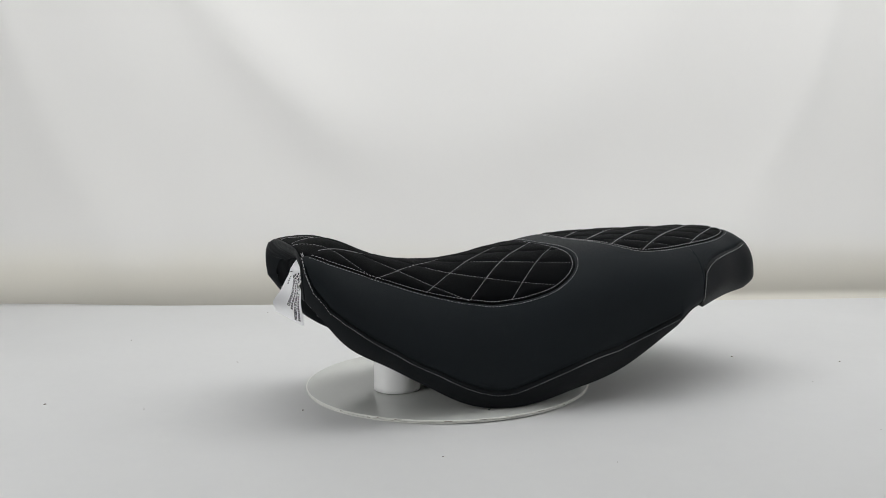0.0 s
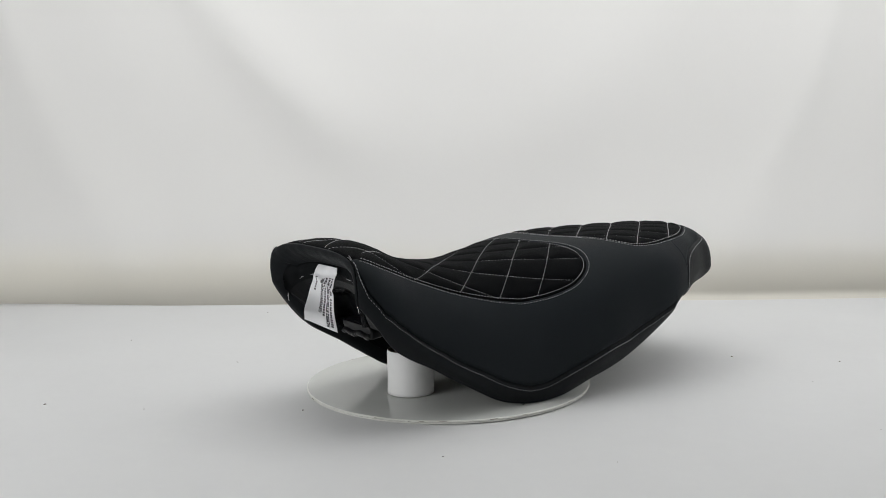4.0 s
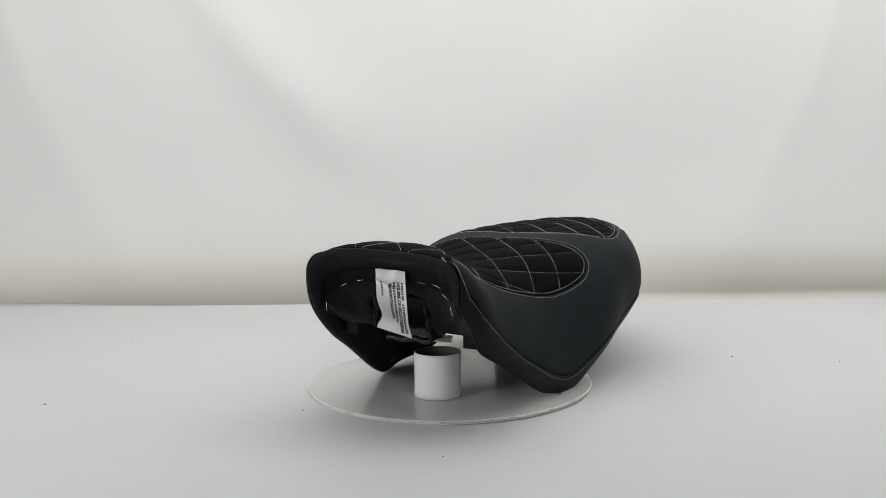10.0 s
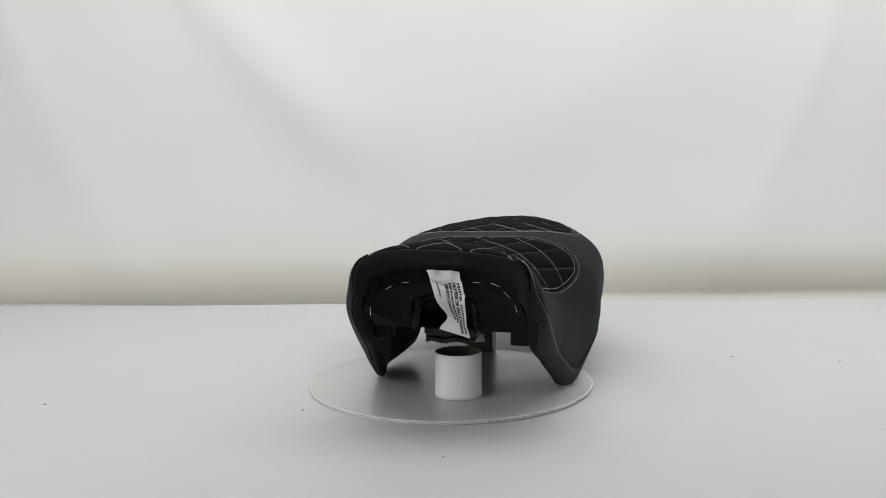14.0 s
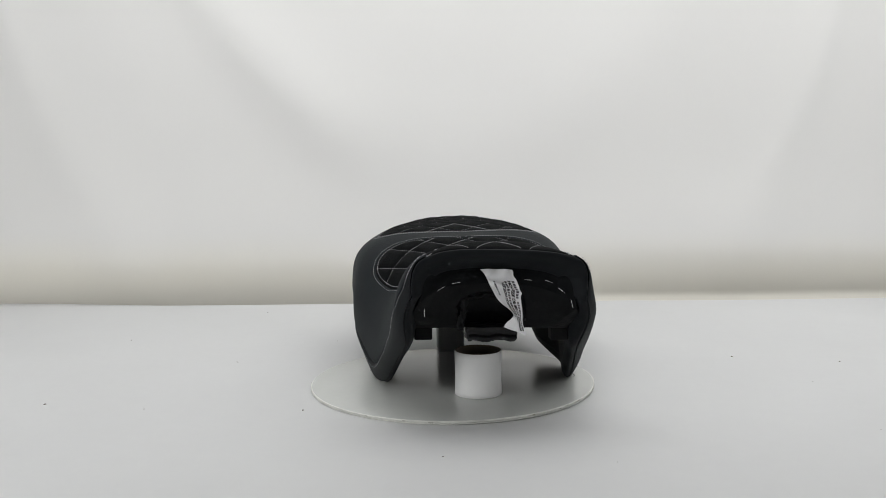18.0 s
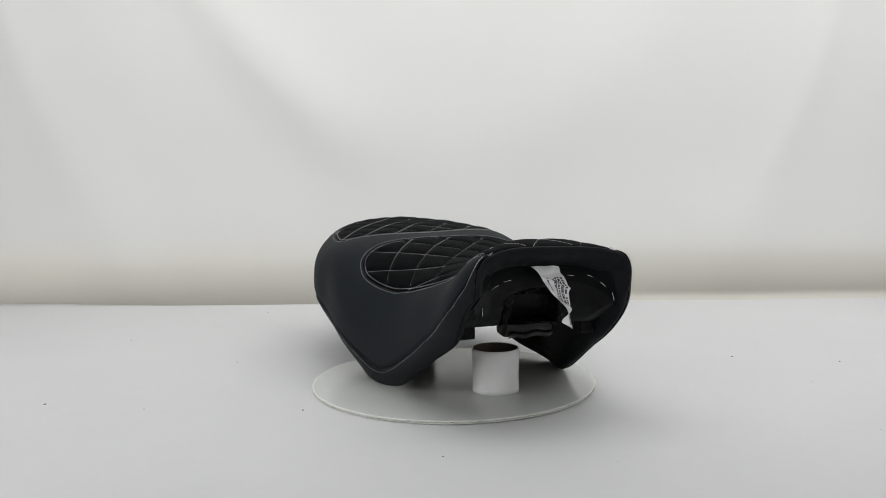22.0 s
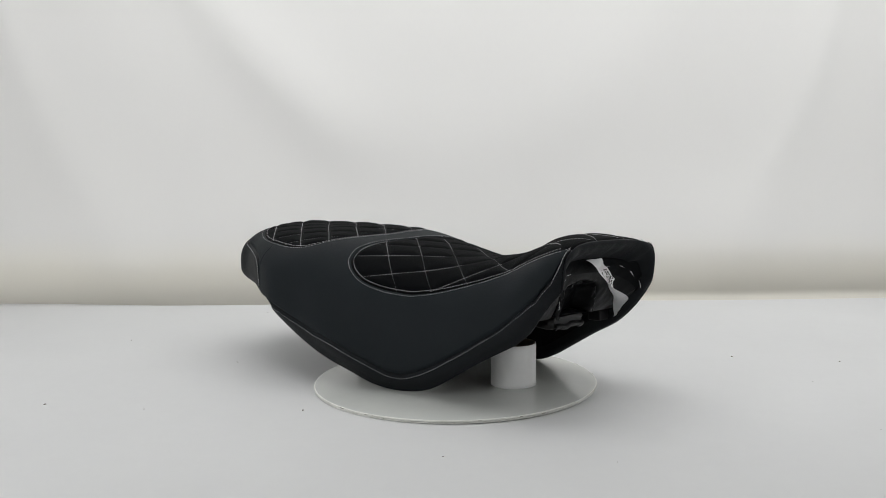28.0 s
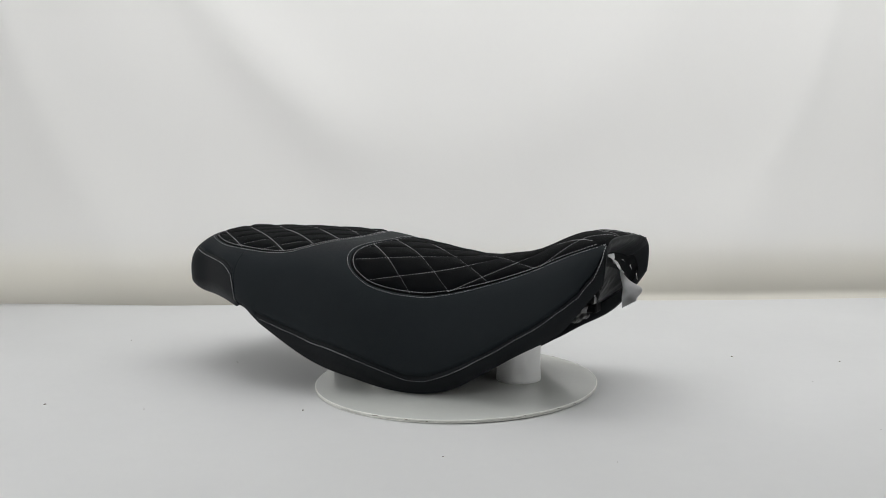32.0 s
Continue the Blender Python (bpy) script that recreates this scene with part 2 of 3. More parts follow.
def table_normals():
    P = np.stack([TXY, TY, TZ], -1)
    dx, db = np.gradient(P, axis=0), np.gradient(P, axis=1)
    n = np.cross(dx, db)
    n /= np.linalg.norm(n, axis=-1, keepdims=True) + 1e-12
    sign = np.where((n[..., 1] * TY + n[..., 2] * (TZ - 0.12)) < 0, -1.0, 1.0)
    n *= sign[..., None]
    n[:, 0, 1] = 0
    return n


TN = table_normals()


def low_edge(x):
    return np.interp(x, TX, TOTAL)


def lookup(T, x, b):
    fx = np.clip((x - X_REAR) / (X_FRONT - X_REAR) * (NX - 1), 0, NX - 1.001)
    fb = np.clip(b * (NB - 1), 0, NB - 1.001)
    i, j = fx.astype(int), fb.astype(int)
    u, v = fx - i, fb - j
    if T.ndim == 3:
        u, v = u[..., None], v[..., None]
    return T[i, j] * (1 - u) * (1 - v) + T[i + 1, j] * u * (1 - v) + T[i, j + 1] * (1 - u) * v + T[i + 1, j + 1] * u * v


def settle_twist(P):
    """The soft seat leans and twists a little on its supports."""
    x, y, z = P[..., 0], P[..., 1], P[..., 2] - 0.12
    c, s = math.cos(-0.00694), math.sin(-0.00694)
    y, z = c * y - s * z, s * y + c * z
    # the nose corners bulge forward, and the cover is nowhere quite even
    x1 = x + 0.0035 * step(0.185, 0.243, x) * np.exp(-((z - 0.060) / 0.027) ** 2) * step(0.05, 0.085, np.abs(y))
    square = step(0.19, 0.243, x) * np.exp(-((z - 0.076) / 0.024) ** 2) * step(0.05, 0.095, y)
    y, z = y + 0.0025 * square, z + 0.0025 * square
    y = y - 0.0028 * step(-0.05, -0.18, x) * step(0.0, 0.06, z)
    soft = 0.0006 * np.sin(43 * x + 31 * z + 0.7) * np.sin(37 * z - 29 * y + 1.9)
    return np.stack([x1, y + MID + soft * np.sign(y) * step(0.01, 0.06, np.abs(y)), z - 0.1014 * y * x + 0.12 + soft], -1)


def skin(x, a, off=0.0):
    """Place on the seat at x and arc a from the middle line (negative: the other flank), off metres proud."""
    x, a = np.broadcast_arrays(np.asarray(x, float), np.asarray(a, float))
    s = np.where(a < 0, -1.0, 1.0)
    b = np.abs(a) / low_edge(x)
    P = np.stack([x, lookup(TY, x, b), lookup(TZ, x, b)], -1)
    P = P + lookup(TN, x, b) * np.asarray(off)[..., None]
    P[..., 1] *= s
    return settle_twist(P)


# seams as x and arc: front quilt, rear quilt, lower band, tail piece
FRONT_EDGE = [(0.243, 0.084), (0.231, 0.093), (0.209, 0.0995), (0.168, 0.0942), (0.133, 0.0945), (0.095, 0.105), (0.062, 0.1155), (0.0286, 0.1277),
              (0.0115, 0.1355), (-0.0094, 0.142), (-0.0338, 0.149), (-0.0587, 0.153), (-0.077, 0.1515), (-0.0975, 0.1425), (-0.113, 0.1255),
              (-0.1235, 0.100), (-0.1265, 0.072), (-0.125, 0.035), (-0.122, 0.0)]
REAR_EDGE = [(-0.160, 0.0), (-0.1615, 0.03), (-0.166, 0.064), (-0.176, 0.100), (-0.190, 0.1255), (-0.208, 0.1382), (-0.240, 0.1405), (-0.2875, 0.1315),
             (-0.340, 0.1145), (-0.390, 0.0845), (-0.413, 0.060), (-0.4195, 0.032), (-0.4205, 0.0)]
BAND_X = [0.243, 0.2405, 0.2335, 0.2187, 0.203, 0.1874, 0.1713, 0.1535, 0.1392, 0.1095, 0.0888, 0.0654, 0.038, 0.016, -0.008, -0.035, -0.075, -0.112, -0.145, -0.1945, -0.239]
BAND_A = [0.083, 0.105, 0.131, 0.1565, 0.166, 0.170, 0.1740, 0.1775, 0.1810, 0.1940, 0.2035, 0.2165, 0.2310, 0.2425, 0.2495, 0.2510, 0.2545, 0.2575, 0.2610, 0.2520, 0.2390]
TAIL_X = [-0.2860, -0.2880, -0.2950, -0.3090, -0.3215, -0.3610, -0.3945, -0.42, -0.4475]
TAIL_A = [0.2150, 0.196, 0.172, 0.1590, 0.150, 0.1285, 0.1125, 0.094, 0.0]


def smooth_line(points, n):
    """A Catmull-Rom line through the points, n places evenly along it."""
    p = np.array(points)
    p = np.vstack([2 * p[0] - p[1], p, 2 * p[-1] - p[-2]])
    out = []
    for i in range(1, len(p) - 2):
        t = np.linspace(0, 1, 24, endpoint=False)[:, None]
        out.append(0.5 * (2 * p[i] + (p[i + 1] - p[i - 1]) * t + (2 * p[i - 1] - 5 * p[i] + 4 * p[i + 1] - p[i + 2]) * t ** 2
                          + (3 * p[i] - p[i - 1] - 3 * p[i + 1] + p[i + 2]) * t ** 3))
    out = np.vstack(out + [p[-2:-1]])
    s = np.concatenate([[0], np.cumsum(np.hypot(*np.diff(out, axis=0).T))])
    q = np.linspace(0, s[-1], n)
    return np.stack([np.interp(q, s, out[:, 0]), np.interp(q, s, out[:, 1])], 1)


def inset_line(line, d):
    t = np.gradient(line, axis=0)
    t /= np.linalg.norm(t, axis=1, keepdims=True)
    n = np.stack([t[:, 1], -t[:, 0]], 1)
    c = np.array([line[:, 0].mean(), 0.03])
    if np.mean(np.sum(n * (c - line), 1)) < 0:
        n = -n
    q = line + n * d
    q[[0, -1], 1] = np.where(line[[0, -1], 1] < 1e-6, 0.0, q[[0, -1], 1])
    q[:, 1] = np.maximum(q[:, 1], 0)
    return q


FRONT_LINE = inset_line(smooth_line(FRONT_EDGE, 260), 0.0035)
FRONT_LINE[0, 0] = X_FRONT
REAR_LINE = inset_line(smooth_line(REAR_EDGE, 240), 0.0035)


def band_arc(x):
    return np.minimum(np.interp(-np.asarray(x), -np.array(BAND_X), BAND_A), low_edge(x))


def tail_arc(x):
    return np.minimum(np.interp(-np.asarray(x), -np.array(TAIL_X), TAIL_A), low_edge(x))


def line_distance(x, a, line):
    """Distance to a seam, positive inside the closed half shape."""
    pts = np.stack([x.ravel(), np.abs(a).ravel()], 1)
    d = np.full(len(pts), 9.0)
    inside = np.zeros(len(pts), bool)
    poly = np.vstack([line, [[line[-1, 0], -0.001], [line[0, 0], -0.001]]])
    for (p, q), on in zip(zip(poly, np.roll(poly, -1, 0)), [True] * (len(line) - 1) + [False] * 3):
        e = q - p
        if on:
            t = np.clip(((pts - p) @ e) / (e @ e + 1e-12), 0, 1)
            d = np.minimum(d, np.hypot(*(pts - p - t[:, None] * e).T))
        cross = ((p[1] > pts[:, 1]) != (q[1] > pts[:, 1])) & (pts[:, 0] < e[0] * (pts[:, 1] - p[1]) / (e[1] + 1e-12 * (e[1] == 0)) + p[0])
        inside ^= cross
    return np.where(inside, d, -d).reshape(x.shape)


QUILT_K, REAR_K, QUILT_P = 1.17, 1.29, 0.0725
FRONT_C, REAR_C = -0.0295, -0.309
LAG = {FRONT_C: 0.0, REAR_C: -0.008}          # one family of lines sits a little further back on the rear panel


GRID_X = np.linspace(-0.6, 0.4, 1001)
GRID_W = GRID_X + 0.024 * step(0.11, 0.235, GRID_X)          # the pattern stretches towards the nose


def lattice(a, k):
    """How far a stitch line runs along x when it is an arc a from the middle; it bends over the far flank."""
    b = np.maximum(-a, 0)
    return np.where(a > 0, k * a, -(1.33 * b - 0.006 * (1 - np.exp(-b / 0.02))))


def quilt_height(x, a, c, edge, k, lofty):
    r = math.hypot(1, k)
    d = np.full(x.shape, 9.0)
    for sign in (1, -1):
        m = (np.interp(x, GRID_W, GRID_X) - lattice(sign * a, k) - c - (LAG[c] if sign < 0 else 0.0)) / QUILT_P
        d = np.minimum(d, np.abs(m - np.round(m)) * QUILT_P / r)
    d = np.minimum(d, np.abs(edge - 0.004) * 1.2)
    puff = lofty * step(X_FRONT + 0.002, X_FRONT - 0.09, x) + 0.0006
    return -0.0010 - 0.2 * (0.0025 - lofty) - 0.0012 * step(X_FRONT - 0.03, X_FRONT, x) + puff * (1 - np.exp(-d / 0.0060)) - 0.0025 * step(0.003, 0.0, edge)


def nose_drop(a):
    return 0.0018 + 0.0012 * step(0.100, 0.078, np.abs(a))


def nose_roll(x, a):
    """How far the skin sinks as it rolls over the front edge, with a pinch at the two corners."""
    u = np.clip((x - (X_FRONT - 0.010)) / 0.010, 0, 1)
    pinch = 0.0030 * np.exp(-((np.abs(a) - 0.083) / 0.0035) ** 2 - ((x - 0.240) / 0.006) ** 2)
    return nose_drop(a) * (1 - np.sqrt(1 - 0.98 * u * u)) / (1 - math.sqrt(0.02)) + pinch * (u < 1)


def build_seat():
    seat = new("motorcycle_seat")
    tagged(seat, "black and dark grey motorcycle seat, diamond-quilted with pale stitching", "motorcycle seat")
    seat.empty_display_size = 0.05

    # main cover between the lower seams
    xs = np.concatenate([np.linspace(X_FRONT, 0.195, 60), np.linspace(0.193, -0.35, 230), np.linspace(-0.352, X_REAR + 0.0004, 80)])
    lower = np.where(xs > -0.24, band_arc(xs), np.where(xs < -0.2860, tail_arc(xs), low_edge(xs)))
    v = np.linspace(-1, 1, 221)
    x2, a2 = np.repeat(xs[:, None], len(v), 1), lower[:, None] * v[None]
    off = -0.006 * step(-0.002, 0.0035, line_distance(x2, a2, FRONT_LINE)) - 0.006 * step(-0.002, 0.0035, line_distance(x2, a2, REAR_LINE))
    gap = lower[:, None] - np.abs(a2)
    free = low_edge(xs) - lower
    seam = np.where(free > 0.003, 1.0, 0.3)[:, None]
    off = off - 0.0022 * np.exp(-(gap / 0.0028) ** 2) * seam
    off = off - nose_roll(x2, a2)
    grid_part("cover", skin(x2, a2, off), GREY_VINYL, seat, "dark grey grained vinyl cover", flip=True)

    # lower bands and tail pieces, one a flank
    for s in (1, -1):
        bx = np.concatenate([np.linspace(X_FRONT, 0.19, 60), np.linspace(0.188, -0.2395, 150)])
        r = np.linspace(0, 1, 22)
        la, ha = band_arc(bx)[:, None], low_edge(bx)[:, None]
        x2, a2 = np.repeat(bx[:, None], len(r), 1), la + (ha - la) * r[None]
        off = 0.0020 * step(0, 0.0035, a2 - la) - 0.0030 * np.exp(-((a2 - la) / 0.0024) ** 2) - nose_roll(x2, a2)
        grid_part("side_band", skin(x2, s * a2, off), BLACK_VINYL, seat, "black vinyl band along the lower edge", flip=s > 0)
        bx = np.concatenate([np.linspace(-0.2861, -0.30, 20), np.linspace(-0.302, X_REAR + 0.0004, 90)])
        la, ha = tail_arc(bx)[:, None], low_edge(bx)[:, None]
        r = np.linspace(0, 1, 30)
        x2, a2 = np.repeat(bx[:, None], len(r), 1), la + (ha - la) * r[None]
        off = 0.001 * step(0, 0.004, a2 - la) - 0.0022 * np.exp(-((a2 - la) / 0.0024) ** 2)
        grid_part("tail_panel", skin(x2, s * a2, off), BLACK_VINYL, seat, "black vinyl tail panel", flip=s > 0)

    # rounded end of the tail
    x0 = np.full(61, X_REAR + 0.0004)
    ring = skin(x0, np.linspace(-1, 1, 61) * low_edge(x0), np.zeros(61))
    f = np.linspace(0, 1, 6)[:, None, None]
    end = ring[None] * (1 - f) + ring.mean(0)[None, None] * f
    end[..., 0] -= 0.0022 * np.sin(f[..., 0] * np.pi / 2)
    grid_part("tail_end", end, BLACK_VINYL, seat)

    # quilted panels
    for name, line, c, half, slant, lofty in (("front_quilt", FRONT_LINE, FRONT_C, 120, QUILT_K, 0.0025), ("rear_quilt", REAR_LINE, REAR_C, 110, REAR_K, 0.0019)):
        x0, x1 = line[0, 0], line[-1, 0]
        mid = np.linspace(x0, x1, len(line))
        r = np.linspace(-1, 1, 2 * half + 1)
        k = np.abs(r)[None]
        x2 = mid[:, None] * (1 - k) + line[:, :1] * k
        a2 = line[:, 1:] * r[None]
        edge = np.maximum(line_distance(x2, a2, line), 0)
        h = quilt_height(x2, a2, c, edge, slant, lofty)
        h = h - nose_roll(x2, a2)
        grid_part(name, skin(x2, a2, h), QUILT_FABRIC, seat, "black diamond-quilted fabric panel", flip=True)

    build_stitching(seat)
    build_underside(seat)
    return seat


def thread_run(verts, faces, P, N, length=0.0030, pitch=0.0044, thick=0.00037):
    """Short raised stitches along a line of places."""
    s = np.concatenate([[0], np.cumsum(np.linalg.norm(np.diff(P, axis=0), axis=1))])
    count = int(s[-1] / pitch)
    for i in range(count):
        q = (i + 0.5) * pitch
        c = np.array([np.interp(q, s, P[:, k]) for k in range(3)])
        d = np.array([np.interp(min(q + 0.001, s[-1]), s, P[:, k]) - np.interp(max(q - 0.001, 0), s, P[:, k]) for k in range(3)])
        n = np.array([np.interp(q, s, N[:, k]) for k in range(3)])
        d /= np.linalg.norm(d) + 1e-12
        w = np.cross(n, d)
        w /= np.linalg.norm(w) + 1e-12
        base = len(verts)
        for u, t in ((-0.5, 0.15), (-0.3, 1.0), (0.3, 1.0), (0.5, 0.15)):
            for side in (-1, 0, 1):
                verts.append(c + d * u * length + w * side * thick * (0.8 if abs(u) > 0.4 else 1) + n * (thick * 0.9 * t if side == 0 else -thick * 0.4))
        for r in range(3):
            for k in range(2):
                a = base + r * 3 + k
                faces.append((a, a + 1, a + 4, a + 3))


def seam_places(x, a, off):
    x, a = np.asarray(x, float), np.asarray(a, float)
    P = skin(x, a, np.asarray(off) + 0 * x)
    N = skin(x, a, np.asarray(off) + 0 * x + 0.01) - P
    return P, N / np.linalg.norm(N, axis=1, keepdims=True)


def build_stitching(seat):
    for name, line, c, slant in (("front_quilt_stitching", FRONT_LINE, FRONT_C, QUILT_K), ("rear_quilt_stitching", REAR_LINE, REAR_C, REAR_K)):
        verts, faces = [], []
        for s in (1, -1):
            q = inset_line(line, 0.0040)
            q = q[(q[:, 1] > 1e-5) & (q[:, 0] < 0.231)]
            thread_run(verts, faces, *seam_places(q[:, 0], s * q[:, 1], -0.0006))
            q = inset_line(line, -0.0035)
            q = q[(q[:, 1] > 1e-5) & (q[:, 0] < 0.235)]
            thread_run(verts, faces, *seam_places(q[:, 0], s * q[:, 1], 0.0))
        for n in range(-12, 14):
            for sign in (1, -1):
                a = np.linspace(-0.17, 0.17, 700)
                x = np.interp(c + (LAG[c] if sign < 0 else 0.0) + n * QUILT_P + lattice(sign * a, slant), GRID_X, GRID_W)
                ok = (x < 0.2425) & (x > -0.43) & ((x < 0.222) | (np.abs(a) < 0.070))
                d = np.where(ok, line_distance(x, a, line), -1)
                run = np.where(d > 0.0015)[0]
                for piece in np.split(run, np.where(np.diff(run) > 1)[0] + 1):
                    if len(piece) == 0 or d[piece].max() < 0.014:
                        continue
                    for half in (piece[a[piece] * sign <= 0], piece[a[piece] * sign > 0]):
                        if len(half) > 6:
                            tight = a[half[len(half) // 2]] * sign > 0
                            thread_run(verts, faces, *seam_places(x[half], a[half], (-0.0008 if tight or c == FRONT_C else -0.0010) - nose_roll(x[half], a[half])),
                                       length=0.0043 if tight else 0.0031, thick=0.00033 if x[half].mean() < 0.17 else 0.00025)
        tagged(mesh_part(name, verts, faces, THREAD, seat, "pale grey stitching thread"), kind="stuff")
    verts, faces = [], []
    for s in (1, -1):
        x = np.concatenate([np.linspace(0.2425, 0.19, 120), np.linspace(0.189, -0.238, 300)])
        thread_run(verts, faces, *seam_places(x, s * (band_arc(x) + 0.005), 0.0018), thick=0.00046)
        x = np.concatenate([np.linspace(-0.2863, -0.30, 60), np.linspace(-0.301, -0.41, 90)])
        thread_run(verts, faces, *seam_places(x, s * (tail_arc(x) + 0.005), 0.001), thick=0.00042)
    tagged(mesh_part("band_stitching", verts, faces, THREAD, seat, "pale grey stitching thread"), kind="stuff")


def arch_local(a, inward):
    """The front edge of the seat, moved inwards in its own plane: y and z."""
    b = np.abs(a) / low_edge(np.array([X_FRONT]))[0]
    xf = np.full(a.shape, X_FRONT)
    y, z = lookup(TY, xf, b), lookup(TZ, xf, b)
    n = lookup(TN, xf, b)
    ny, nz = n[..., 1], n[..., 2]
    r = np.hypot(ny, nz)
    return (y - ny / r * inward) * np.where(a < 0, -1, 1), z - nz / r * inward


def front_arch(a, inward, x):
    y, z = arch_local(a, inward)
    return settle_twist(np.stack([x + 0 * y, y, z], -1))


def build_underside(seat):
    # one strip follows the whole lower opening: along a flank, round the nose and back; its outer rows are the
    # folded band, its inner rows the stapled lining
    n_arch, n_side = 161, 150
    t = np.linspace(1, -1, n_arch)
    reach = low_edge(np.array([X_FRONT]))[0]
    a = reach * t
    deep = np.clip(1 - (a / 0.135) ** 2, 0, 1)
    narrow = 1 - 0.55 * step(0.085, reach, np.abs(a))
    drop = nose_drop(a)
    bx = np.linspace(X_FRONT, -0.42, n_side + 1)[1:]
    la = low_edge(bx)
    grow = np.interp(-bx, [-X_FRONT, -0.205, 0.03, 0.13, 0.20, 0.28], [0.42, 0.42, 0.45, 1.0, 1.0, 0.35])
    lift = np.interp(-bx, [-X_FRONT, -0.20, 0.20, 0.28], [0.10, 1.0, 1.0, 0.25])
    set_back = np.interp(-bx, [-X_FRONT, -0.205], [0.35, 0.0])

    def rim_row(inward, back, up):
        arch = front_arch(a, drop - 0.0018 + inward * narrow * (1 - (drop - 0.0018) / 0.0285), 0.2445 - back * (0.35 + 0.65 * deep))
        sides = []
        for s in (1, -1):
            B = skin(bx, s * la, np.zeros(n_side))
            B[:, 0] -= back * set_back - 0.0015 * np.clip(set_back / 0.35, 0, 1)
            B[:, 1] -= s * inward * grow
            B[:, 2] += up * lift
            sides.append(B)
        return np.concatenate([sides[0][::-1], arch, sides[1]], 0)

    outer = [(0.0015, 0.002, 0.0), (0.003, 0.0, -0.0014), (0.008, 0.0005, -0.0020), (0.015, 0.0075, -0.0004), (0.023, 0.0200, 0.0060), (0.0285, 0.0290, 0.018)]
    edge = skin(bx, la, 0.0012 - nose_roll(bx, la)), skin(np.full(n_arch, X_FRONT), a, -nose_roll(np.full(n_arch, X_FRONT), a)), skin(bx, -la, 0.0012 - nose_roll(bx, la))
    rows = [np.concatenate([edge[0][::-1], edge[1], edge[2]], 0)] + [rim_row(*r) for r in outer]
    pucker = np.array([[noise.noise((i * 0.11, j * 0.5, 3.0)) + 0.25 * noise.noise((i * 0.30, j * 0.8, 8.0)) for i in range(len(rows[0]))] for j in range(len(rows))])
    pucker *= np.array([0, 0.3, 0.7, 1, 1, 0.8, 0.3])[:len(rows), None]
    rows = [r + 0.0010 * p[:, None] * np.array([0.7, 0.0, -0.7]) for r, p in zip(rows, pucker)]
    grid_part("edge_band", np.array(rows), BLACK_VINYL, seat, "black vinyl edge folded under round the opening", flip=True)
    # the pan's front wall has a rounded arch for its outline; the lining runs smoothly from the band to it
    def outline(v):
        w, high = np.sign(v) * np.abs(np.sin(v * np.pi / 2)) ** (2 / 2.7), np.abs(np.cos(v * np.pi / 2)) ** (2 / 2.7)
        x = np.interp(np.abs(v), [0, 0.2, 0.45, 0.6, 0.72, 0.85, 1.0], [0.2085, 0.2090, 0.2140, 0.2205, 0.2230, 0.214, 0.188])
        return settle_twist(np.stack([x, 0.1005 * w, 0.1045 + 0.057 * high], -1))

    def pan_edge(x, side):
        wide = np.interp(-x, [-0.186, -0.1, 0.0, 0.2, 0.36, 0.42], [0.1005, 0.106, 0.114, 0.125, 0.085, 0.06])
        return settle_twist(np.stack([x, side * wide, np.interp(-x, [-0.186, 0.0, 0.25, 0.36, 0.42], [0.1045, 0.100, 0.104, 0.114, 0.118]) + 0.012 * step(0.18, 0.15, x)], -1))

    turn_in = 0.205
    front_v = 0.80 + 0.20 * np.clip((X_FRONT - bx) / (X_FRONT - turn_in), 0, 1)
    ends = []
    for s in (1, -1):
        ends.append(np.where((bx > turn_in)[:, None], outline(s * front_v), pan_edge(np.minimum(bx - 0.017, 0.188), s)))
    goal = np.concatenate([ends[0][::-1], outline(0.80 * t), ends[1]], 0)
    start = rim_row(0.0292, 0.0325, 0.021)
    inner = [rim_row(0.0285, 0.0290, 0.018), start]
    crease = np.array([noise.noise((i * 0.11, 0.0, 1.5)) for i in range(len(goal))])[:, None]
    for f in (0.15, 0.32, 0.5, 0.68, 0.84, 1.0):
        row = start * (1 - f) + goal * f
        row[:, 0:1] += (0.0045 * math.sin(math.pi * f) + 0.0012 * crease * math.sin(math.pi * f))
        inner.append(row)
    grid_part("lining", np.array(inner), LINING, seat, "black lining stapled inside the edge", flip=True)
    # base pan: bulkhead with a recess in its middle, and a flat bottom
    v = np.linspace(-1, 1, 121)
    arch = outline(v)
    foot = settle_twist(np.stack([np.full(121, 0.186), 0.1005 * v, np.full(121, 0.1045)], -1))
    h = np.linspace(0, 1, 40)[:, None, None]
    P = arch[None] * (1 - h) + foot[None] * h
    y, z = P[..., 1] - MID, P[..., 2]
    top = 0.150 - 6.0 * y ** 2
    rag = np.array([[noise.noise((yy * 160, zz * 160, 7.0)) for yy, zz in zip(ry, rz)] for ry, rz in zip(y, z)]) * 0.0025
    dent = step(0.042, 0.030, np.abs(y + 0.003) + rag) * step(top + 0.004, top - 0.009, z + rag)
    P[..., 0] -= 0.024 * dent
    bulge = np.array([[noise.noise((yy * 40, zz * 40, 0.3)) for yy, zz in zip(ry, rz)] for ry, rz in zip(y, z)])
    bulge += 0.3 * np.array([[noise.noise((yy * 150, zz * 110, 1.3)) for yy, zz in zip(ry, rz)] for ry, rz in zip(y, z)])
    P[..., 0] += 0.0026 * bulge * np.sin(np.pi * np.linspace(0, 1, 40))[:, None]
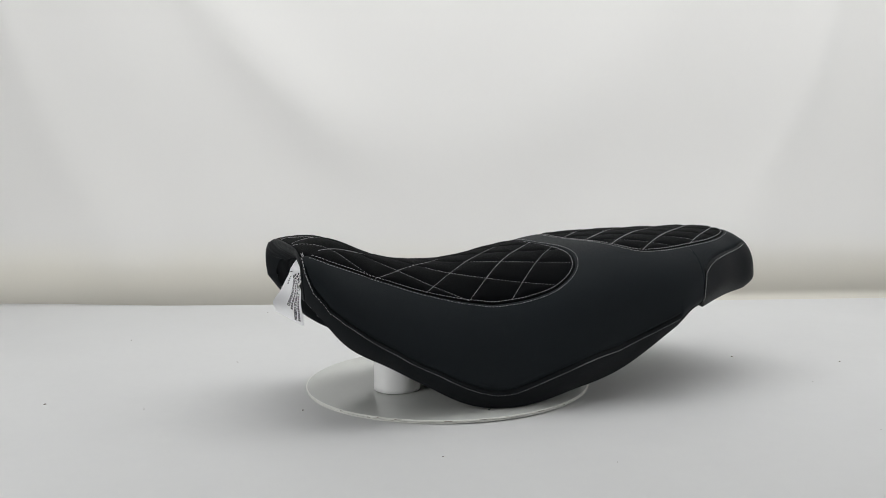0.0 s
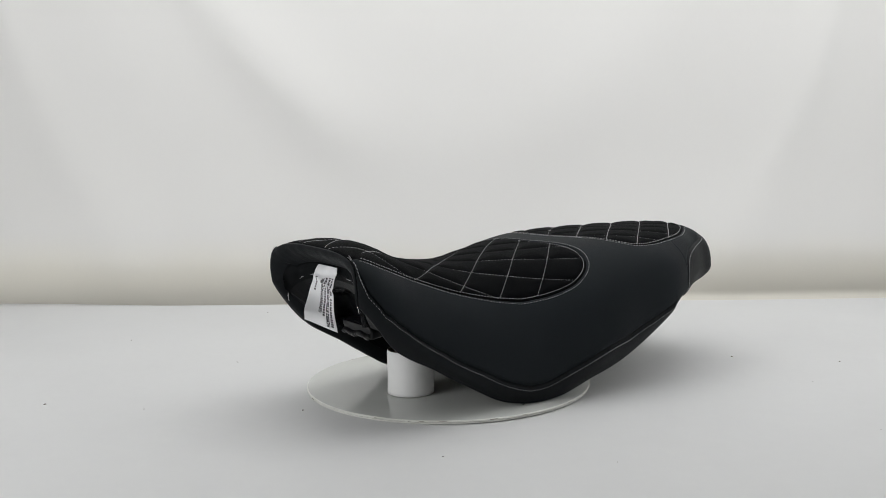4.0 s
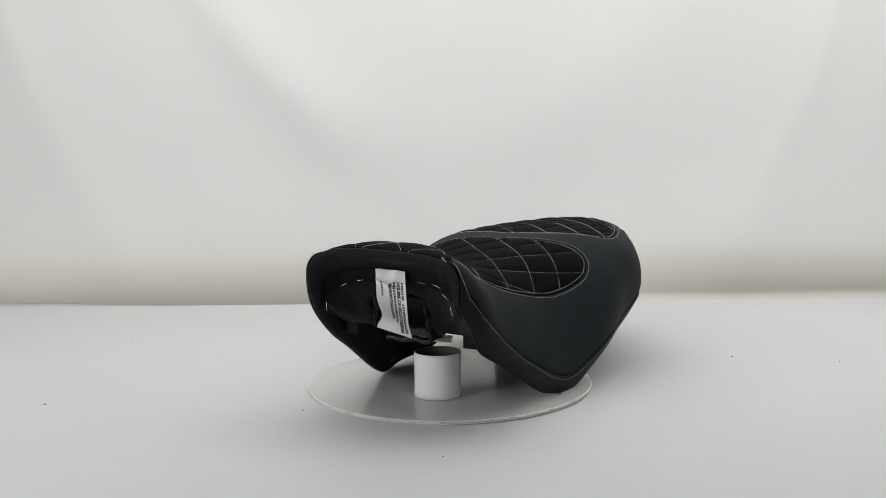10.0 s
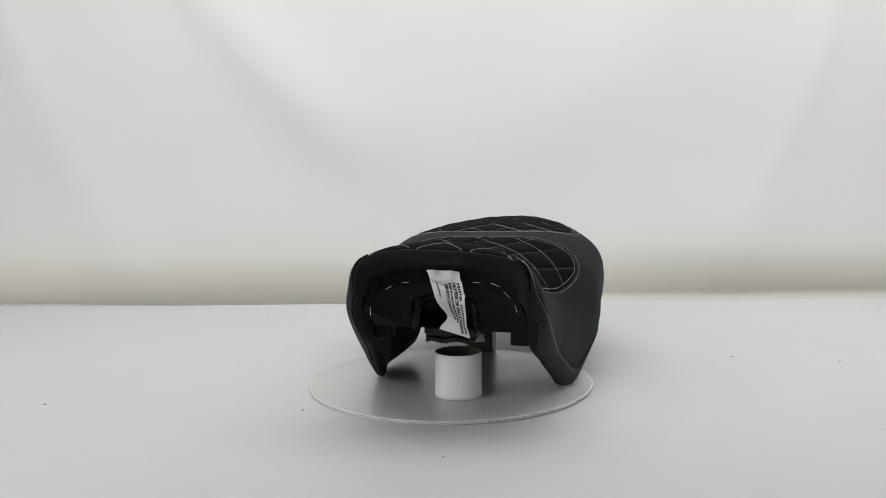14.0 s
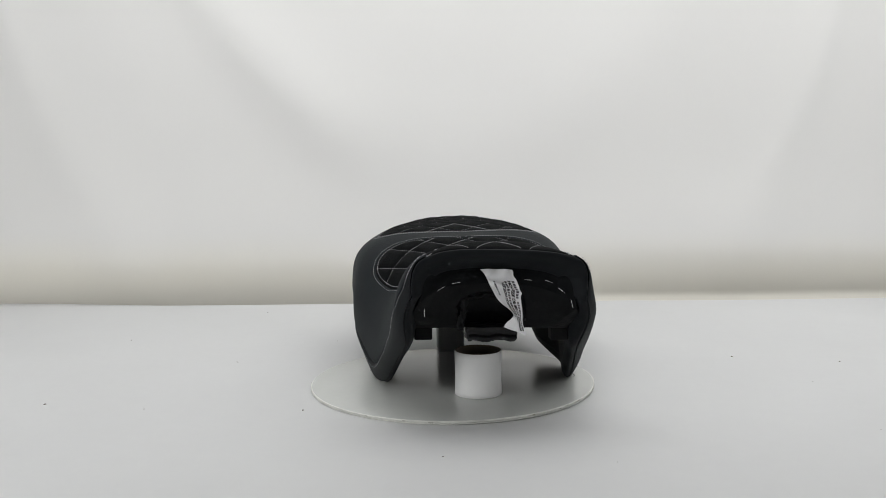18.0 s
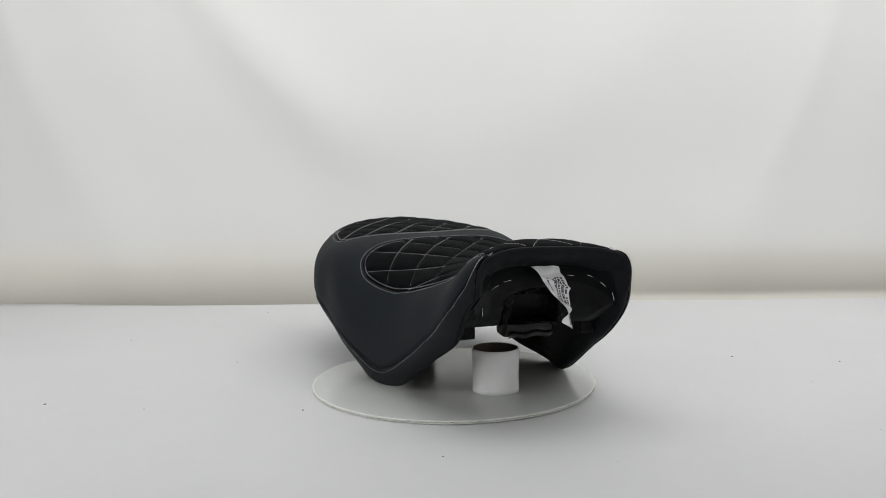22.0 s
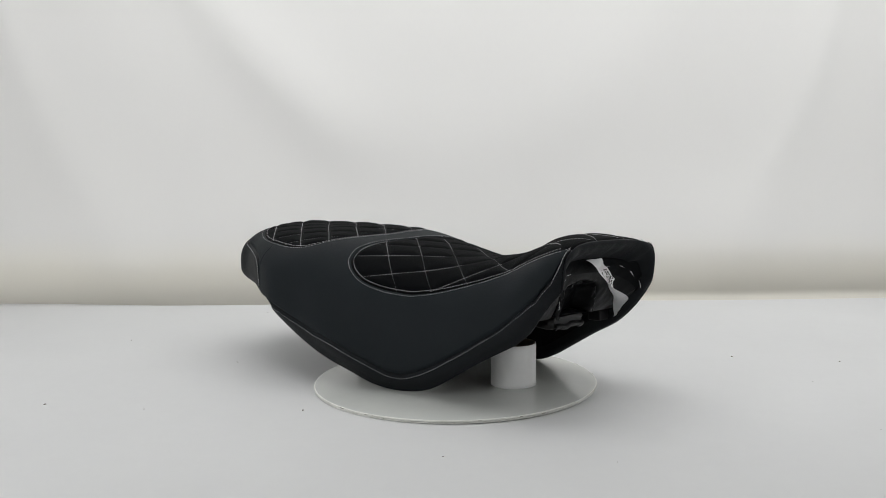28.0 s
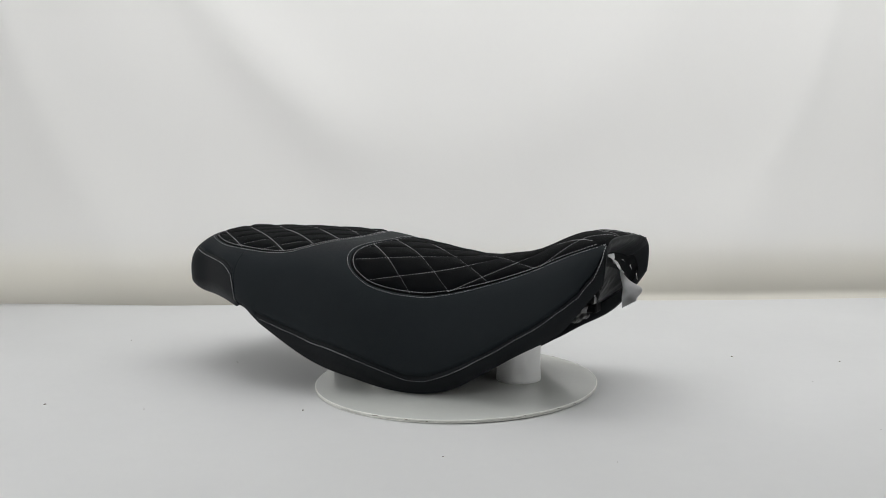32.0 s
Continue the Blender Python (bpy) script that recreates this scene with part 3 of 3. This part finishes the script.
    grid_part("bulkhead", P, PAN_BLACK, seat, "black plastic pan wall with a recess")
    bx = np.linspace(0.186, -0.36, 60)
    wide = np.interp(-bx, [-0.186, -0.1, 0.0, 0.2, 0.36], [0.1005, 0.106, 0.114, 0.125, 0.085])
    w = np.linspace(-1, 1, 25)
    x2 = np.repeat(bx[:, None], 25, 1)
    z2 = np.interp(-bx, [-0.186, 0.0, 0.25, 0.36], [0.1045, 0.100, 0.104, 0.114])[:, None] + 0.012 * np.abs(w[None]) ** 6
    z2[0] = 0.1045
    grid_part("base_pan", settle_twist(np.stack([x2, wide[:, None] * w[None], z2], -1)), PLASTIC, seat, "glossy black plastic base pan")
    # taped hook under the recess
    bm = box_bm((0.034, 0.062, 0.019), (0, 0, 0.003), 0.003, 3)
    bmesh.ops.subdivide_edges(bm, edges=bm.edges[:], cuts=5, use_grid_fill=True)
    for vert in bm.verts:
        vert.co += 0.0024 * noise.noise_vector(vert.co * 95) + 0.0009 * noise.noise_vector(vert.co * 330)
    bmesh.ops.translate(bm, vec=(0.164, MID - 0.0005, 0.0945), verts=bm.verts)
    bm_part("hook", bm, TAPE, seat, "black plastic hook wrapped in crumpled tape", smooth=True)
    # its crimped front lip, and torn tape along the recess
    q, r = np.linspace(-1, 1, 61), np.linspace(0, 1, 7)
    tooth = np.array([0.5 + 0.5 * math.sin(i * 0.85 + 5.0 * noise.noise((i * 0.13, 0.0, 4.0))) for i in range(61)])
    lip = np.zeros((7, 61, 3))
    lip[..., 0] = 0.1815 + 0.0035 * np.sin(np.pi * r)[:, None] + 0.0008 * tooth[None] * r[:, None]
    lip[..., 1] = MID + 0.0295 * q[None] + 0.0006 * np.sin(31 * q[None] + 5 * r[:, None])
    lip[..., 2] = 0.0950 - 0.0075 * r[:, None] - 0.0006 * tooth[None] * r[:, None] + 0.0012 * np.sin(6 * q)[None]
    grid_part("hook_lip", lip, TAPE, seat, "crimped black tape edge", flip=True)
    for k, (y0, z0, y1, z1, wide) in enumerate(((-0.040, 0.1040, -0.034, 0.1440, 0.0080), (-0.034, 0.1430, 0.004, 0.1500, 0.0060), (0.036, 0.1050, 0.033, 0.1400, 0.0070))):
        t, w = np.linspace(0, 1, 34), np.linspace(-1, 1, 7)
        rag = np.array([[noise.noise((i * 0.27, j * 0.30 + 9 * k, 1.0)) for j in range(7)] for i in range(34)])
        lift = np.array([[noise.noise((i * 0.17, j * 0.45, 20.0 + 7 * k)) for j in range(7)] for i in range(34)])
        ny, nz = -(z1 - z0), y1 - y0
        m = math.hypot(ny, nz)
        side = w[None] * wide * 0.5 * (1 + 0.9 * rag * np.abs(w[None]))
        strip = np.stack([0.1985 - 0.006 * (1 - t[:, None]) + 0.0032 * lift + 0.002 * np.cos(w[None] * 1.5), MID + y0 + (y1 - y0) * t[:, None] + ny / m * side, z0 + (z1 - z0) * t[:, None] + nz / m * side], -1)
        grid_part("torn_tape", strip, PAN_BLACK, seat, "torn shred of black tape", flip=True)
    bm = box_bm((0.006, 0.058, 0.030), (0.150, MID - 0.0005, 0.112), 0.002)
    bm_part("hook_web", bm, PLASTIC, seat)
    for s in (1, -1):
        bm_part("rubber_foot", box_bm((0.020, 0.022, 0.018), (0.170, MID + 0.0840 * s, 0.0965 - 0.0025 * s), 0.002), RUBBER, seat, "black rubber foot")
    bm = box_bm((0.012, 0.024, 0.0012), (0, 0, 0), 0.0003, 1)
    bmesh.ops.transform(bm, matrix=pose(0.133, MID + 0.0225, 0.0835, 0, 35, 10), verts=bm.verts)
    bm_part("paper_tab", bm, TUBE_WHITE, seat, "pale paper tab")
    build_staples(seat)
    build_label(seat)
    build_tacks(seat)


def wire(points, radius, sides=5):
    """A thin bent wire as rings along a line of places."""
    p = np.array(points, float)
    t = np.gradient(p, axis=0)
    t /= np.linalg.norm(t, axis=1, keepdims=True) + 1e-12
    up = np.array([0.3, 0.5, 0.81])
    u = np.cross(t, up)
    u /= np.linalg.norm(u, axis=1, keepdims=True) + 1e-12
    w = np.cross(t, u)
    ang = np.linspace(0, 2 * np.pi, sides, endpoint=False)
    return p[:, None] + radius * (np.cos(ang)[None, :, None] * u[:, None] + np.sin(ang)[None, :, None] * w[:, None])


def build_staples(seat):
    for y, z, x, lean in ((-0.0467, 0.1650, 0.2125, 0.15), (-0.0656, 0.1592, 0.218, 0.5), (-0.0855, 0.1330, 0.226, 1.6), (0.0385, 0.1665, 0.2125, -0.1),
                          (0.0616, 0.1650, 0.219, -0.35), (0.0755, 0.1546, 0.225, -0.7), (0.0862, 0.1399, 0.2305, -1.3)):
        q = np.array([-0.0050, -0.0048, 0.0, 0.0048, 0.0050])
        x = x + 0.003
        P = np.stack([x + np.array([0.0, 0.0012, 0.0012, 0.0012, 0.0]), MID + y + q * math.cos(lean), z + q * math.sin(lean)], -1)
        grid_part("staple", wire(P, 0.00045), STEEL, seat, "bright steel staple", closed=True)
    for s in (1, -1):
        for x in (0.09, 0.055, 0.02, -0.02, -0.06):
            q = np.array([x - 0.0045, x - 0.0043, x, x + 0.0043, x + 0.0045])
            P = skin(q, s * (low_edge(q) - 0.020), np.full(5, -0.0010 - 0.0285 * np.interp(-x, [-0.205, 0.03, 0.13], [0.42, 0.45, 1.0])))
            P[1:-1, 1] -= s * 0.0012
            grid_part("staple", wire(P, 0.0004), STEEL, seat, "bright steel staple", closed=True)


def label_place(u, v, off=0.0):
    """A place on the hanging label: u across from its inner edge, v down it."""
    tl, tr = np.array([0.2225, -0.0196, 0.1810]), np.array([0.2225, 0.0202, 0.1800])
    bl, br = np.array([0.2576, 0.0020, 0.1190]), np.array([0.2268, 0.0280, 0.1015])
    u, v = np.asarray(u, float)[..., None], np.asarray(v, float)[..., None]
    P = tl * (1 - u) * (1 - v) + tr * u * (1 - v) + bl * (1 - u) * v + br * u * v
    bow = np.sin(np.pi * v ** 0.8)
    P = P + bow * (1 - u) * np.array([0.004, 0.0035, 0.0]) + bow * u * np.array([0.006, 0.003, 0.0])
    P = P + (1 - u) ** 1.3 * np.exp(-((v - 0.75) / 0.16) ** 2) * np.array([0.011, 0.014, 0.0])
    P = P + u * step(0.75, 1.0, v) * np.array([0.002, 0.004, 0.002])
    k = (0.0016 * np.sin(u * 5 + v * 4) + 0.0012 * np.sin(v * 17 + u * 3) * np.exp(-v * 2) + 0.0022 * np.sin(u * 11 + v * 9) * np.exp(-v * 7)) + off
    crease = np.clip(1 - np.abs(v - 0.27 - 0.16 * (u - 0.5)) / 0.055, 0, 1) - 0.7 * np.clip(1 - np.abs(v - 0.14 + 0.10 * (u - 0.5)) / 0.05, 0, 1)
    k = k + 0.0034 * crease
    P = P + (1 - u) * np.clip(crease, 0, 1) * np.array([0.0, -0.0022, 0.0])
    n = np.array([0.85, 0.45, 0.25])
    P = P + n * k
    P[..., 1] += MID
    return P


def build_label(seat):
    u, v = np.meshgrid(np.linspace(0, 1, 17), np.linspace(0, 1, 41), indexing="ij")
    v = v + 0.035 * (u - 0.5) * (v > 0.5) * (v - 0.5)
    front, back = label_place(u, v, 0.0002), label_place(u, v, -0.0002)
    label = grid_part("care_label", front, WOVEN, seat, "white satin label with black print")
    grid_part("label_back", back[::-1], WOVEN, label)
    depsgraph = bpy.context.evaluated_depsgraph_get()
    for words, line, v0, v1 in (("HOUSSE DE SELLE DESIGN", 0.745, 0.17, 0.965), ("VERSION STANDARD", 0.475, 0.20, 0.75)):
        curve = bpy.data.curves.new("print", "FONT")
        curve.body, curve.size, curve.align_y, curve.offset = words, 1.0, "CENTER", 0.055
        ob = new("print", curve)
        depsgraph.update()
        me = bpy.data.meshes.new_from_object(ob.evaluated_get(depsgraph))
        bpy.data.objects.remove(ob)
        co = np.array([w.co[:] for w in me.vertices])
        span = co[:, 0].max() - co[:, 0].min()
        vv = v0 + (co[:, 0] - co[:, 0].min()) / span * (v1 - v0)
        uu = line + co[:, 1] * 0.138
        P = label_place(uu, vv, 0.00045)
        for vert, q in zip(me.vertices, P):
            vert.co = q
        me.materials.append(INK)
        part_ob = new("print", me)
        part_ob.parent = label
    rng = random.Random(8)
    for line, v0, v1, tall, count in ((0.88, 0.17, 0.965, 0.075, 20), (0.61, 0.18, 0.80, 0.075, 15), (0.20, 0.20, 0.44, 0.062, 6)):
        verts, faces = [], []
        pitch = (v1 - v0) / count
        for i in range(count):
            if line > 0.8 and i in (7,):
                continue
            p0, p1 = v0 + i * pitch, v0 + (i + rng.choice((0.6, 0.72, 0.8))) * pitch
            n = len(verts)
            for q in np.linspace(p0, p1, 3):
                for w in (-0.5, 0.5):
                    verts.append(label_place(line + w * tall, q, 0.00045))
            for k in (0, 2):
                faces.append((n + k, n + k + 1, n + k + 3, n + k + 2))
        mesh_part("print", verts, faces, INK, label)


def build_tacks(seat):
    """Knotted thread at the two nose corners, and loose ends."""
    for s in (1, -1):
        rng = random.Random(11 + s)
        for _ in range(5):
            a0, x0 = 0.082 + rng.uniform(-0.003, 0.003), 0.2395 + rng.uniform(-0.003, 0.001)
            t = np.linspace(0, 1, 9)
            x = x0 + (t - 0.5) * rng.uniform(-0.003, 0.005)
            a = a0 + (t - 0.5) * rng.uniform(-0.008, 0.008)
            P = skin(x, s * a, 0.0012 * np.sin(np.pi * t) - 0.0008 - nose_roll(np.minimum(x, X_FRONT - 1e-4), a))
            P[:, 0] += 0.0008 * np.sin(np.pi * t)
            grid_part("corner_tack", wire(P, 0.00020), THREAD, seat, "pale knotted thread at the corner", closed=True)
        base = skin(np.array([0.020 - 0.03 * (s < 0)]), np.array([s * 0.262]), np.array([0.0]))[0]
        t = np.linspace(0, 1, 6)[:, None]
        P = base + np.array([0.006, 0.0024 * s, -0.004]) * t + np.array([0, 0.003, 0]) * np.sin(t * 3)
        grid_part("loose_thread", wire(P, 0.0006), LINING, seat, "loose black thread end", closed=True)


SEAT = build_seat()


# ---- turntable and supports ----
def build_turntable():
    table = new("turntable")
    tagged(table, "round white turntable disc lying on the table", "turntable")
    ang = np.linspace(0, 2 * np.pi, 200, endpoint=False)
    wob = np.array([noise.noise((math.cos(q) * 5, math.sin(q) * 5, 0.0)) + 0.4 * noise.noise((math.cos(q) * 17, math.sin(q) * 17, 2.0)) for q in ang])
    warp = np.array([noise.noise((math.cos(q) * 1.6, math.sin(q) * 1.6, 7.0)) for q in ang])
    top = lathe([(0.0005, 0.0018), (0.10, 0.0018), (0.15, 0.0009), (0.1972, 0.0), (0.1985, -0.0003)], 200)
    grid_part("top_plate", top, DISC_WHITE, table, closed=True)
    edge = lathe([(0.1985, -0.0003), (0.1996, -0.0007), (0.2000, -0.0012), (0.2000, -0.0021), (0.1994, -0.0026), (0.1975, -0.0028)], 200)
    edge[..., 2] += np.array([0, 0.4, 0.8, 1, 1, 1])[:, None] * 0.00035 * wob[None]
    edge[1:4, :, :2] *= (1 + 0.0016 * wob)[None, :, None]
    grid_part("rim", edge, RIM_WHITE, table, "white worn rim", closed=True)
    base = lathe([(0.1975, -0.0027), (0.1960, -0.0030), (0.1982, -0.0033), (0.1989, -0.0036), (0.1989, -0.0047), (0.1980, -0.0050), (0.1890, -0.0051), (0.1885, -0.0056), (0.001, -0.0056)], 200)
    base[2:6, :, 2] -= 0.0003 * (warp[None] + 0.3)
    grid_part("base_plate", base, RIM_WHITE, table, "white lower board of the disc", closed=True)
    # scuffs along the rim
    rng = random.Random(5)
    for _ in range(16):
        t0, w = rng.uniform(0, 6.283), rng.uniform(0.01, 0.05)
        t = np.linspace(t0, t0 + w, 8)
        z0 = rng.choice((-0.0008, -0.0012, -0.0020))
        P = np.array([[(r * np.cos(q), r * np.sin(q), z) for q in t] for r, z in ((0.2004, z0), (0.2005, z0 - rng.uniform(0.0004, 0.0009)))])
        grid_part("scuff", P, GRIME, table, "dark scuff on the rim")
    return table


def build_tube():
    tube = new("cardboard_tube")
    tagged(tube, "short white cardboard tube standing open on the turntable", "cardboard tube")
    r, h = 0.031, 0.0606
    out = lathe([(r - 0.0012, 0.0018), (r + 0.0003, 0.0024), (r + 0.0001, 0.008), (r - 0.0002, 0.02), (r - 0.0001, 0.04), (r + 0.0003, h - 0.006), (r + 0.0001, h - 0.001), (r - 0.0006, h)], 96)
    ang = np.linspace(0, 2 * np.pi, 96, endpoint=False)
    uneven = np.array([noise.noise((math.cos(q) * 2.2, math.sin(q) * 2.2, 1.0)) for q in ang])
    out[..., :2] *= (1 + 0.012 * uneven)[None, :, None]
    out[1:3, :, :2] *= (1 + 0.014 * np.abs(uneven))[None, :, None]           # the wrap flares a little at its foot
    grid_part("outer_wall", out, TUBE_WHITE, tube, closed=True)
    grid_part("inner_wall", lathe([(r - 0.0006, h), (r - 0.0022, h), (r - 0.0026, h - 0.001), (r - 0.0026, 0.0028), (0.001, 0.0028)], 64), KRAFT, tube, "brown card inside of the tube", closed=True)
    return tube


def build_post():
    post = new("support_post")
    tagged(post, "grey square post standing under the tail of the seat", "support post")
    bm_part("column", box_bm((0.042, 0.042, 0.107), (0, 0, 0.0535), 0.0015), POST_GREY, post)
    return post


TURNTABLE, TUBE, POST = build_turntable(), build_tube(), build_post()


# ---- what moves: all turns with the disc ----
def motions():
    for thing, at in ((SEAT, pose(0, 0, 0)), (TURNTABLE, pose(0.0067, 0.0008, -0.0038)), (TUBE, pose(0.0930, 0.0274, -0.0038)), (POST, pose(-0.1850, 0.0155, -0.0038))):
        walk(thing, [(t, pose(0, 0, 0, 0, -0.3 if thing is TURNTABLE else 0, 0) @ pose(0, 0, 0, 0, 0, d) @ at) for t, d in TURN])


motions()
